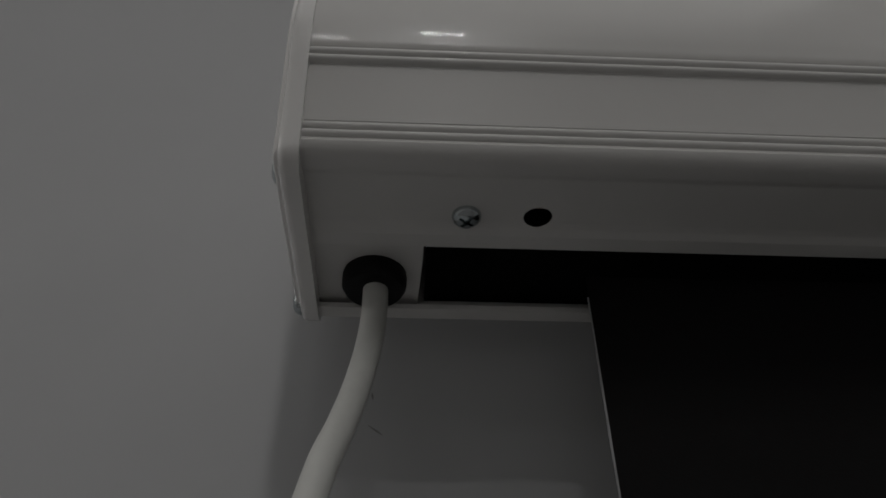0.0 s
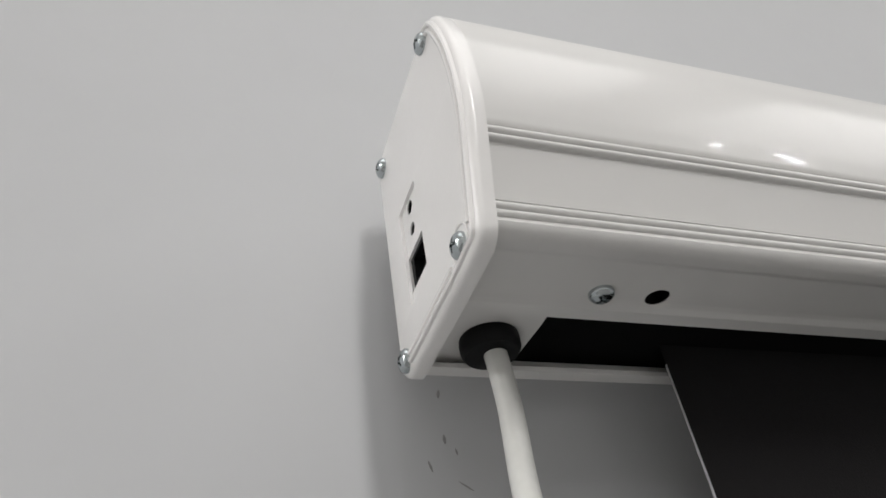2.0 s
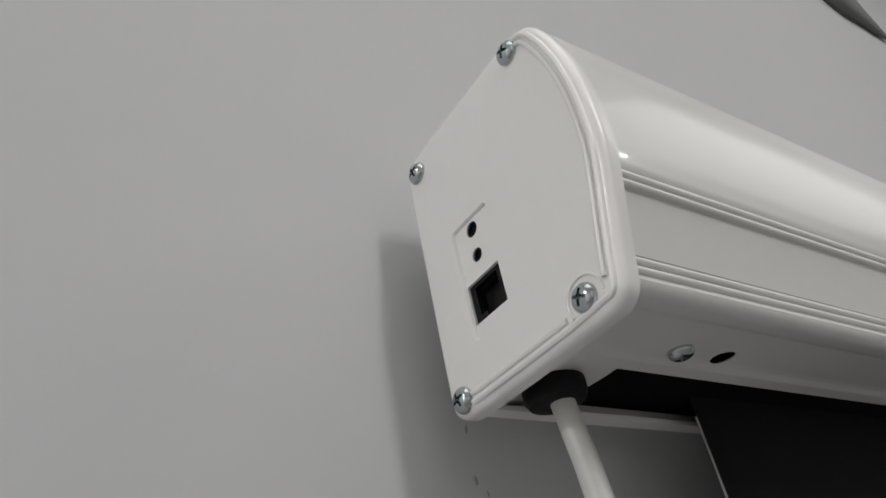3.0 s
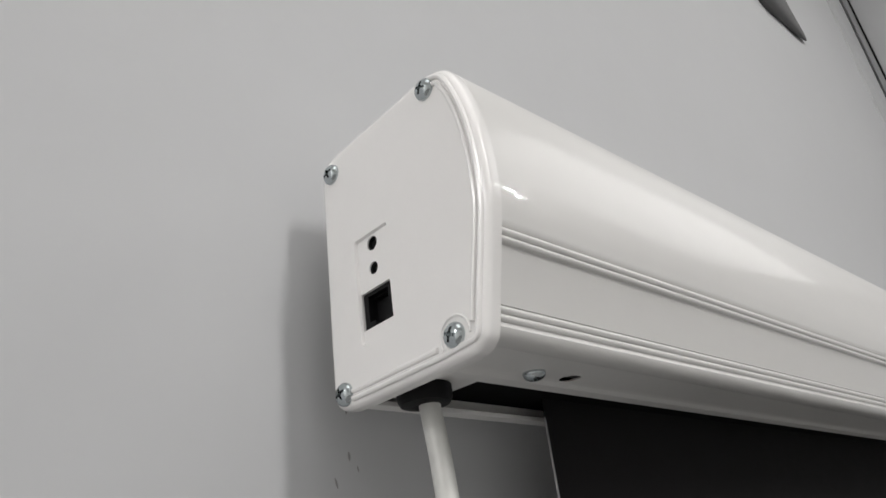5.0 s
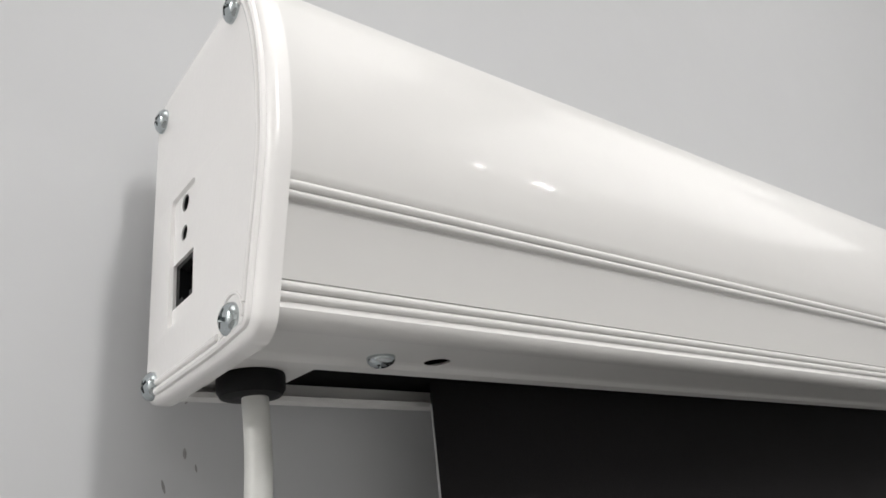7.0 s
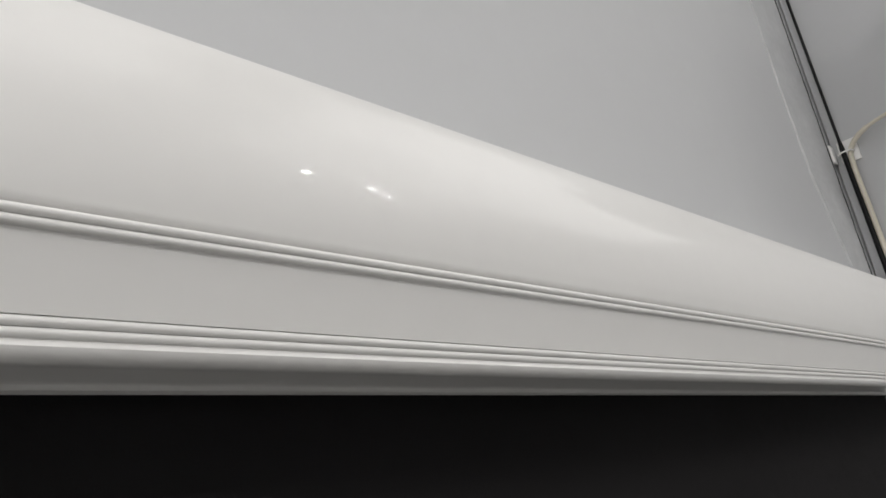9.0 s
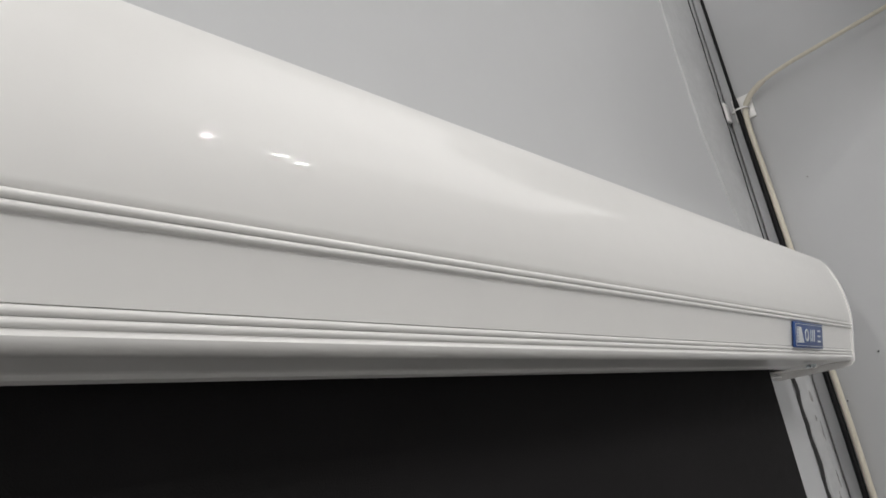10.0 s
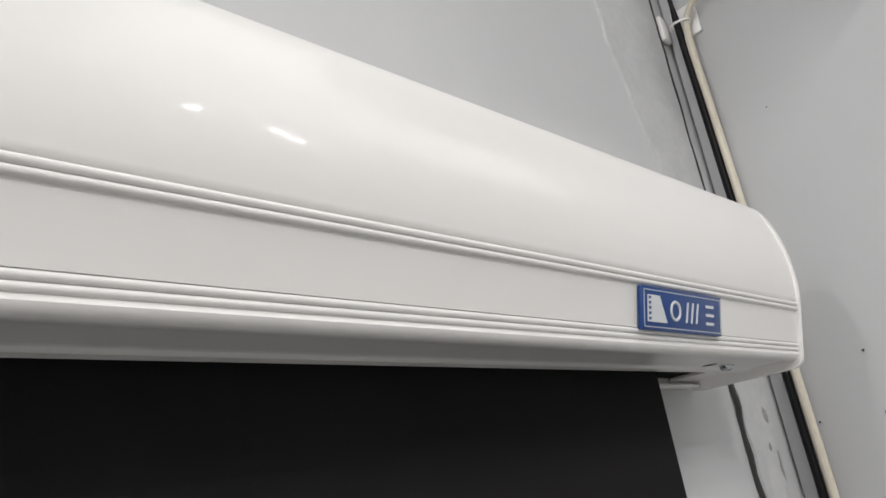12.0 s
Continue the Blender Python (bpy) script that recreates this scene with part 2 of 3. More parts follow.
for px, py, pw, pd, share in PANELS:
    panel = thing("ceiling_panel_light", (px, py, CEIL), "large flat unseen ceiling panel light in a thin white frame, switched on", "ceiling light", "ceiling panel lights")
    bm = bmesh.new()
    for x0, x1, y0, y1 in ((-pw / 2 - 0.02, pw / 2 + 0.02, -pd / 2 - 0.02, -pd / 2), (-pw / 2 - 0.02, pw / 2 + 0.02, pd / 2, pd / 2 + 0.02), (-pw / 2 - 0.02, -pw / 2, -pd / 2, pd / 2), (pw / 2, pw / 2 + 0.02, -pd / 2, pd / 2)):
        box(bm, px + x0, px + x1, py + y0, py + y1, CEIL - 0.010, CEIL + 0.001)
    part("panel_frame", bm, CAPW, panel)
    part("diffuser", box(bmesh.new(), px - pw / 2, px + pw / 2, py - pd / 2, py + pd / 2, CEIL - 0.004, CEIL + 0.001), CAPW, panel, "broad white diffuser sheet")
    data = bpy.data.lights.new("panel_light", "AREA")
    data.shape, data.size, data.size_y, data.energy, data.color = "RECTANGLE", pw, pd, LAMP_W * share, (1.0, 0.985, 0.973)
    new("panel_light", data).location = (px, py, CEIL - 0.0105)


# ---- the projection screen ----
LEN = 1.0105   # over both end caps
CAP = 0.0064   # where a cap ends
XO = 0.0013    # where its face begins
screen = thing("projection_screen", (0.5, 0.0, Z0), "white electric projection screen, black cloth let down, fixed to the wall", "projection screen")

# outline of an end cap, (y, z) over the underside
cap_line = smooth_line([(0.0, -0.0048, 0), (0.0040, -0.0038, 0), (0.0066, -0.0003, 0), (0.0070, 0.010, 0), (0.0068, 0.040, 0), (0.0064, 0.074, 0), (0.0052, 0.0818, 0), (0.0010, 0.0852, 0),
                        (-0.012, 0.0864, 0), (-0.036, 0.0872, 0), (-0.0470, 0.0876, 0), (-0.0535, 0.0870, 0), (-0.0590, 0.0846, 0), (-0.0624, 0.0793, 0), (-0.0651, 0.0720, 0), (-0.0673, 0.0632, 0), (-0.0686, 0.0530, 0), (-0.0689, 0.0440, 0),
                        (-0.0685, 0.0350, 0), (-0.0665, 0.0250, 0), (-0.0643, 0.0160, 0), (-0.0621, 0.0070, 0), (-0.0608, 0.0012, 0), (-0.0594, -0.0022, 0), (-0.0562, -0.0044, 0), (-0.0515, -0.0049, 0), (-0.035, -0.0050, 0), (-0.017, -0.0050, 0), (-0.0085, -0.0050, 0), (-0.0035, -0.0049, 0)], 5)
cap_line = [(p.x, p.y) for p in cap_line]


def inset_loop(line, d):
    n, out = len(line), []
    for i in range(n):
        a, b = Vector(line[i - 1]), Vector(line[(i + 1) % n])
        t = (b - a).normalized()
        out.append((line[i][0] - t.y * d, line[i][1] + t.x * d))
    return out


def screw_mesh():
    bm = lathe(bmesh.new(), [(0.0036, -0.0004), (0.0037, 0.0003), (0.0035, 0.0011), (0.0029, 0.0018), (0.0019, 0.0023), (0.0008, 0.0025)], 28)
    ob = new("screw", to_mesh("screw", bm, STEEL))
    cb = box(bmesh.new(), -0.0021, 0.0021, -0.00042, 0.00042, 0.0009, 0.004)
    carve(ob, cb)
    carve(ob, box(bmesh.new(), -0.00042, 0.00042, -0.0021, 0.0021, 0.0009, 0.004))
    carve(ob, lathe(bmesh.new(), [(0.0004, 0.0006), (0.0011, 0.003)], 12))
    me = ob.data
    bpy.data.objects.remove(ob)
    return me


SCREW = screw_mesh()
SCREWS = [(-0.0506, 0.0818), (-0.0005, 0.0782), (-0.0492, 0.0018), (0.0003, 0.0000)]


RY0, RY1, RZ0, RZ1 = -0.0262, -0.0095, 0.0120, 0.0474
PORT = (-0.0243, -0.0100, 0.0168, 0.0289)
JACKS = ((-0.0175, 0.0440, 0.0024), (-0.0172, 0.0355, 0.0021))


def panel_recess(bm, outer):
    """The sunk control panel in the cap's face, with its port and two sockets."""
    def rect(x, g, r):
        pts = []
        for cy, cz, a0 in ((RY1 - g - r, RZ1 - g - r, 0), (RY0 + g + r, RZ1 - g - r, 90), (RY0 + g + r, RZ0 + g + r, 180), (RY1 - g - r, RZ0 + g + r, 270)):
            for k in range(5):
                a = radians(a0 + 22.5 * k)
                pts.append(bm.verts.new((x, cy + r * math.cos(a), Z0 + cz + r * math.sin(a))))
        return pts
    lip, low = rect(XO, 0.0, 0.0012), rect(XO + 0.0009, 0.0005, 0.0010)
    sides(bm, lip, low)
    sheet(bm, outer, [lip], XO)
    holes = []
    xs = (XO + 0.0009, 0.0066)
    a, b = ([bm.verts.new((x, y, Z0 + z)) for y, z in ((PORT[0], PORT[2]), (PORT[1], PORT[2]), (PORT[1], PORT[3]), (PORT[0], PORT[3]))] for x in xs)
    sides(bm, a, b)
    bm.faces.new(b)
    holes.append(a)
    for jy, jz, jr in JACKS:
        a, b = ([bm.verts.new((x, jy + jr * math.cos(q), Z0 + jz + jr * math.sin(q))) for q in np.linspace(0, 2 * math.pi, 20, endpoint=False)] for x in xs)
        sides(bm, a, b)
        bm.faces.new(b)
        holes.append(a)
    sheet(bm, low, holes, xs[0])


def end_cap(left):
    sx = 1 if left else -1
    ox = 0.0 if left else LEN
    X = lambda d: ox + sx * (d + XO)
    bm = bmesh.new()
    prof = [(y, Z0 + z) for y, z in cap_line]
    rings, rim = [], 0.0023
    for a in np.linspace(0, math.pi / 2, 7):
        lp = inset_loop(prof, rim * (1 - math.sin(a)))
        rings.append([bm.verts.new((X(rim * (1 - math.cos(a))), y, z)) for y, z in lp])
    rings.append([bm.verts.new((X(CAP - XO), y, z)) for y, z in prof])
    for p, q in zip(rings, rings[1:]):
        for i in range(len(prof)):
            bm.faces.new((p[i], q[i], q[(i + 1) % len(prof)], p[(i + 1) % len(prof)]))
    bm.faces.new(rings[-1][::-1])
    if left:
        panel_recess(bm, rings[0])
    else:
        bm.faces.new(rings[0])
    cap = part("end_cap", bm, CAPW, screen, "white moulded plastic end cap")
    n = len(cap_line)
    # two beads along the front and the underside, led round the lower front screw
    for d, r in ((0.0027, 0.00095), (0.0050, 0.00085)):
        run = inset_loop(cap_line, d)[n // 4:]
        front = [p for p in run if p[0] < -0.048 and p[1] > -0.02 and math.hypot(p[0] + 0.0492, p[1] - 0.0018) > 0.0060 and (p[1] > 0.004 or p[0] < -0.0560)]
        below = [p for p in run if -0.048 < p[0] < -0.0035 and p[1] < 0.02 and math.hypot(p[0] + 0.0492, p[1] - 0.0018) > 0.0060]
        for keep in ((front + below,) if d < 0.004 else (front, below)):
            part("bead", tube(bmesh.new(), [(X(-0.0001), y, Z0 + z) for y, z in keep], r, 8), CAPW, cap)
    for sy, sz in SCREWS:
        turn = pose(X(0.0), sy, Z0 + sz, 0, -90 * sx, 0) @ pose(0, 0, 0, 0, 0, 20 + 900 * sy)
        part("screw", None, None, cap, "zinc-plated cross-head screw", mesh=SCREW, at=turn)
    ring = [(X(-0.0001), -0.0492 + 0.0056 * math.cos(a), Z0 + 0.0018 + 0.0056 * math.sin(a)) for a in np.linspace(-0.5, 3.3, 24)]
    part("boss_ring", tube(bmesh.new(), ring, 0.0004, 8), CAPW, cap)
    return cap


cap_l = end_cap(True)
cap_r = end_cap(False)

# control panel let into the cap beside the cord
for jy, jz, jr in JACKS:
    bm = bmesh.new()
    ring = [(0.0016 + XO, jy + (jr - 0.0003) * math.cos(a), Z0 + jz + (jr - 0.0003) * math.sin(a)) for a in np.linspace(0, 2 * math.pi, 24, endpoint=False)]
    tube(bm, ring, 0.0004, 8, closed=True)
    lathe(bm, [(jr - 0.0001, 0.0), (jr - 0.0001, 0.0030)], 24, pose(0.0034, jy, Z0 + jz, 0, 90, 0))
    part("jack_socket", bm, BLACKP, cap_l, "round black jack socket")
bm = bmesh.new()
y0, y1, z0, z1 = PORT[0] + 0.0001, PORT[1] - 0.0001, PORT[2] + 0.0001, PORT[3] - 0.0001
box(bm, 0.0030, 0.0067, y0, y0 + 0.0022, Z0 + z0, Z0 + z1)
box(bm, 0.0030, 0.0067, y1 - 0.0022, y1, Z0 + z0, Z0 + z1)
box(bm, 0.0030, 0.0067, y0 + 0.0022, y1 - 0.0022, Z0 + z1 - 0.0012, Z0 + z1)
box(bm, 0.0030, 0.0067, y0 + 0.0022, y0 + 0.0048, Z0 + z0, Z0 + z0 + 0.0022)
box(bm, 0.0030, 0.0067, y1 - 0.0048, y1 - 0.0022, Z0 + z0, Z0 + z0 + 0.0022)
box(bm, 0.0062, 0.0067, y0 + 0.0022, y1 - 0.0022, Z0 + z0, Z0 + z1 - 0.0012)
part("data_port", bm, BLACKP, cap_l, "square black modular data port")
bm = bmesh.new()
for k in range(6):
    py = y0 + 0.0040 + k * 0.00115
    box(bm, 0.0040, 0.0062, py, py + 0.0004, Z0 + z1 - 0.0024, Z0 + z1 - 0.0020)
part("contact_pins", bm, BLACKP, cap_l)

# housing: one drawn aluminium section with ribs, open below along a slot
def rib(line, y, z, r):
    for a in np.linspace(90, -90, 7):
        line.append((y - r * math.cos(radians(a)), z + r * math.sin(radians(a))))


sec = [(-0.0020, -0.0014), (-0.0016, -0.0027), (0.0028, -0.0029), (0.0040, -0.0017), (0.0041, 0.020), (0.0041, 0.0815), (0.0030, 0.0845), (0.0000, 0.0858)]
curve = smooth_line([(-0.030, 0.0874, 0), (-0.0460, 0.0877, 0), (-0.0536, 0.0875, 0), (-0.0590, 0.0848, 0), (-0.0622, 0.0793, 0), (-0.0643, 0.0715, 0), (-0.0664, 0.0630, 0), (-0.0677, 0.0530, 0), (-0.0680, 0.0440, 0), (-0.0675, 0.0360, 0), (-0.0666, 0.0300, 0)], 7)
sec += [(p.x, p.y) for p in curve]
sec += [(-0.0662, 0.0288), (-0.0657, 0.0283)]
rib(sec, -0.0655, 0.0271, 0.0011)
rib(sec, -0.0650, 0.0249, 0.0011)
sec += [(-0.0645, 0.0237), (-0.0643, 0.0231), (-0.0604, 0.0078)]
rib(sec, -0.0596, 0.0066, 0.0011)
rib(sec, -0.0592, 0.0044, 0.0011)
# rolled lower edge, then the underside with its shallow channel
for a in np.linspace(20, 90, 10):
    sec.append((-0.0560 - 0.0040 * math.cos(radians(a)), 0.0031 - 0.0040 * math.sin(radians(a))))
sec += [(-0.0535, -0.0009), (-0.0522, -0.0005), (-0.0510, 0.0000), (-0.0350, 0.0004), (-0.0325, 0.0002), (-0.0312, -0.0006), (-0.0262, -0.0006), (-0.0257, -0.0002)]
flat = []
for p, q in zip(sec, sec[1:]):
    flat.append(p)
    d = math.hypot(q[0] - p[0], q[1] - p[1])
    if d > 0.004 and abs(q[1] - p[1]) < 0.001:
        flat += [(p[0] + (q[0] - p[0]) * k, p[1] + (q[1] - p[1]) * k) for k in (0.0004 / d, 1 - 0.0004 / d)]
sec = flat + sec[-1:]
inner = offset(sec, -0.0013)
loop = sec + inner[::-1]
bm = bmesh.new()
prism_x(bm, [(y, Z0 + z) for y, z in loop], CAP - 0.0005, LEN - CAP + 0.0005)
housing = part("housing", bm, WHITE, screen, "long glossy white housing with fine ribs", angle=50)
for hx in (0.0634, LEN - 0.0634):
    carve(housing, lathe(bmesh.new(), [(0.0036, -0.004), (0.0036, 0.0006), (0.0058, 0.0007), (0.0058, 0.006)], 24, pose(hx, -0.0374, Z0)))
for hx in (0.0455, LEN - 0.0455):
    part("screw", None, None, housing, "zinc-plated cross-head screw", mesh=SCREW, at=pose(hx, -0.0375, Z0 + 0.0002, 180, 0, 35))

# end plates closing the slot; the near one carries the cord
for left in (True, False):
    X = lambda d: d if left else LEN - d
    bm = bmesh.new()
    a = [(X(CAP), -0.0285), (X(0.0352), -0.0285), (X(0.0352), -0.0200), (X(0.0344), -0.0060), (X(0.0340), 0.0012), (X(CAP), 0.0012)]
    lo = [bm.verts.new((x, y, Z0 + 0.0008)) for x, y in a]
    hi = [bm.verts.new((x, y, Z0 + 0.0022)) for x, y in a]
    bm.faces.new(lo), bm.faces.new(hi[::-1])
    for i in range(6):
        bm.faces.new((lo[i], hi[i], hi[(i + 1) % 6], lo[(i + 1) % 6]))
    part("slot_plate", bm, WHITE, screen, "white metal plate closing the slot's end")

bm = lathe(bmesh.new(), [(0.0072, 0.002), (0.0086, 0.0010), (0.0088, -0.0002), (0.0087, -0.0032), (0.0078, -0.0047), (0.0052, -0.0052), (0.0034, -0.0052)], 28, pose(0.0222, -0.0120, Z0))
part("cable_grommet", bm, BLACKP, screen, "black rubber cable grommet")
path = smooth_line([(0.0226, -0.0126, Z0 + 0.004), (0.0227, -0.0131, Z0 - 0.004), (0.0228, -0.0142, Z0 - 0.0135), (0.0223, -0.0158, Z0 - 0.0227), (0.0212, -0.0176, Z0 - 0.0318), (0.0196, -0.0201, Z0 - 0.0413), (0.0176, -0.0240, Z0 - 0.0512),
                    (0.0150, -0.0300, Z0 - 0.0635), (0.0120, -0.0360, Z0 - 0.085), (0.006, -0.040, Z0 - 0.13), (0.000, -0.030, Z0 - 0.22), (0.0, -0.010, Z0 - 0.40), (0.0, 0.010, Z0 - 0.8), (0.0, 0.015, 0.2)], 8)
part("power_cord", tube(bmesh.new(), path, 0.0034, 16), CORD, screen, "round pale grey power cord")

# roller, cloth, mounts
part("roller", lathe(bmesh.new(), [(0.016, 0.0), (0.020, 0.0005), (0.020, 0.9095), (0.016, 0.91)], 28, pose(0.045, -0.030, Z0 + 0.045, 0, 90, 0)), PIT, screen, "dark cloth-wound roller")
FX0, FX1, FY = 0.0809, 0.9371, -0.0105
bm = bmesh.new()
rows_, cols = 40, 24
grid = {}
for j in range(rows_ + 1):
    for i in range(cols + 1):
        x = FX0 + (FX1 - FX0) * i / cols
        z = Z0 + 0.0045 - 1.30 * (j / rows_) ** 1.3
        y = FY - 0.003 * i / cols + 0.0006 * math.sin(x * 9 + 1) * min(1, j / 8) - 0.0003
        for s in (0, 1):
            grid[i, j, s] = bm.verts.new((x, y + s * 0.0005, z))
for j in range(rows_):
    for i in range(cols):
        for s in (0, 1):
            bm.faces.new([grid[q] for q in ((i, j, s), (i + 1, j, s), (i + 1, j + 1, s), (i, j + 1, s))])
cloth = part("screen_cloth", bm, FABRIC, screen, "black matt screen cloth hanging straight down")
for x, dy in ((FX0, 0.0), (FX1, -0.003)):
    pts = [(x + 0.0001 * math.sin(k * 1.7), FY + dy + 0.0002 + 0.0006 * math.sin(x * 9 + 1) * min(1, k / 8), Z0 - 0.0040 - 1.29 * (k / 40) ** 1.3) for k in range(41)]
    part("cut_edge", tube(bmesh.new(), pts, 0.00038, 6), FEDGE, cloth, "pale cut edge of the cloth")
part("bottom_bar", tube(bmesh.new(), [(FX0 - 0.01, FY, Z0 - 1.285), (FX1 + 0.01, FY - 0.003, Z0 - 1.285)], 0.011, 16), BLACKP, screen)
for x in (0.16, 0.84):
    part("wall_mount", box(bmesh.new(), x - 0.03, x + 0.03, 0.0035, wall_y(x) + 0.0005, Z0 + 0.030, Z0 + 0.072, 0.001), STEEL, screen)
# added black sheet that keeps the slot's inside as dark as shade
part("slot_shade", box(bmesh.new(), 0.036, LEN - 0.036, -0.0300, 0.0022, Z0 + 0.0030, Z0 + 0.0040), PIT, screen, "black sheet standing for the shade inside the slot")
part("lead_wire", tube(bmesh.new(), [(0.040, -0.040, Z0 + 0.0042), (0.0640, -0.0390, Z0 + 0.0040), (0.095, -0.041, Z0 + 0.0044)], 0.0015, 8), COPPER, screen, "reddish lead behind the mounting hole")

# name plate on the front panel
lean = math.degrees(math.atan2(0.0638 - 0.0600, 0.0238 - 0.0086))
PX0, PX1, PH = 0.8470, 0.9123, 0.0168
plate_pose = pose((PX0 + PX1) / 2, -0.0628, Z0 + 0.0149, 90 + lean, 0, 0)
W2, H2 = (PX1 - PX0) / 2, PH / 2


def plate_part(name, bm, material, parent, label=""):
    bm.transform(plate_pose)
    return part(name, bm, material, parent, label)


plate = plate_part("name_plate", box(bmesh.new(), -W2, W2, -H2, H2, 0.0, 0.0020, 0.0003), BLUE, screen, "blue enamel maker's plate with pale marks")
bm = bmesh.new()
e, w = 0.0011, 0.0004
box(bm, -W2 + e, W2 - e, H2 - e - w, H2 - e, 0.0019, 0.0022)
box(bm, -W2 + e, W2 - e, -H2 + e, -H2 + e + w, 0.0019, 0.0022)
box(bm, -W2 + e, -W2 + e + w, -H2 + e, H2 - e, 0.0019, 0.0022)
box(bm, W2 - e - w, W2 - e, -H2 + e, H2 - e, 0.0019, 0.0022)
plate_part("border_line", bm, SILVER, plate)


def slab(pts):
    bm = bmesh.new()
    a = [bm.verts.new((x, y, 0.0019)) for x, y in pts]
    b = [bm.verts.new((x, y, 0.0023)) for x, y in pts]
    bm.faces.new(a), bm.faces.new(b[::-1])
    for i in range(len(pts)):
        bm.faces.new((a[i], b[i], b[(i + 1) % len(pts)], a[(i + 1) % len(pts)]))
    return bm


plate_part("emblem", slab([(-0.0290, -0.0052), (-0.0290, 0.0052), (-0.0200, 0.0052), (-0.0145, -0.0052)]), PRINT, plate, "pale emblem block")
for k in range(5):
    q = 0.0042 - k * 0.0020
    bm = slab([(-0.0283, q - 0.0006), (-0.0283, q + 0.0004), (-0.0269, q + 0.0004), (-0.0269, q - 0.0006)])
    bmesh.ops.translate(bm, verts=bm.verts[:], vec=(0, 0, 0.0002))
    plate_part("emblem_notch", bm, BLUE, plate)
ring = bmesh.new()
tube(ring, [(-0.0075 + 0.0036 * math.cos(q), 0.0036 * math.sin(q), 0.0019) for q in np.linspace(0, 2 * math.pi, 24, endpoint=False)], 0.0007, 6, closed=True)
plate_part("mark_ring", ring, PRINT, plate)
for dx in (0.0, 0.0042, 0.0084):
    plate_part("mark_bar", slab([(0.0005 + dx, -0.0042), (0.0022 + dx, 0.0042), (0.0034 + dx, 0.0042), (0.0017 + dx, -0.0042)]), PRINT, plate)
for yy in (0.0030, -0.0006, -0.0042):
    plate_part("mark_bar", slab([(0.0180, yy), (0.0180, yy + 0.0012), (0.0250, yy + 0.0012), (0.0250, yy)]), PRINT, plate)

# ---- corner beside the screen ----
def strip_edge(z):
    """Left edge of the filler strip at a height over the underside."""
    steps = [(-1.6, 1.066), (-0.08, 1.066), (0.0, 1.063), (0.136, 1.052), (0.167, 1.040), (0.20, 1.030), (0.24, 1.018), (0.36, 1.012), (1.2, 1.010)]
    for (z0, x0), (z1, x1) in zip(steps, steps[1:]):
        if z <= z1:
            return x0 + (x1 - x0) * (z - z0) / (z1 - z0)
    return steps[-1][1]


def strip_face(x, z):
    """Depth of the filler strip's lumpy face."""
    rough = 1.0 if z < 0.06 else 0.3
    lump = rough * 0.0016 * noise.noise(Vector((x * 70, 2.0, z * 45))) + rough * 0.0007 * noise.noise(Vector((x * 240, 5.0, z * 190)))
    return wall_y(x) - 0.0016 - lump


bm = bmesh.new()
heights = list(np.linspace(-1.5, -0.25, 30)) + list(np.linspace(-0.245, 0.45, 240)) + list(np.linspace(0.46, 1.09, 50))
cols = 14
last = None
for z in heights:
    x0 = strip_edge(z) + 0.0022 * noise.noise(Vector((0.0, 8.0, z * 60)))
    cur = [bm.verts.new((x0 - 0.0012, wall_y(x0) + 0.002, Z0 + z))]
    for k in range(cols + 1):
        x = x0 + (1.1035 - x0) * k / cols
        cur.append(bm.verts.new((x, strip_face(x, z), Z0 + z)))
    cur.append(bm.verts.new((1.1042, wall_y(1.104) + 0.002, Z0 + z)))
    if last:
        for k in range(len(cur) - 1):
            bm.faces.new((last[k], last[k + 1], cur[k + 1], cur[k]))
    last = cur
solid("corner_trim", bm, TRIMW, "uneven painted filler strip along the wall corner", "trim", "structure")


def crack(x0, z0, x1, z1, w, name="wall_crack"):
    n = 160
    bm = bmesh.new()
    prev = None
    for k in range(n + 1):
        t = k / n
        x = x0 + (x1 - x0) * t + 0.0009 * noise.noise(Vector((k * 0.14, z0, x0 * 9))) + 0.0003 * noise.noise(Vector((k * 1.3, z0, x0)))
        ww = w * (0.6 + 0.7 * abs(noise.noise(Vector((k * 0.6, 3.3, x0 * 5))))) / 2
        z = Z0 + z0 + (z1 - z0) * t
        y = strip_face(x, z - Z0) - 0.0012
        cur = [bm.verts.new((x - ww, y, z)), bm.verts.new((x + ww, y, z)), bm.verts.new((x + ww, y + 0.003, z)), bm.verts.new((x - ww, y + 0.003, z))]
        if prev:
            for i in range(4):
                bm.faces.new((prev[i], cur[i], cur[(i + 1) % 4], prev[(i + 1) % 4]))
        else:
            bm.faces.new(cur)
        prev = cur
    bm.faces.new(prev)
    return solid(name, bm, HOLLOW, "dark open crack along the painted filler strip", "crack", "structure")


crack(1.0612, -0.9, 1.0590, 0.02, 0.0028)
crack(1.1015, 0.12, 1.1000, 1.05, 0.0007)

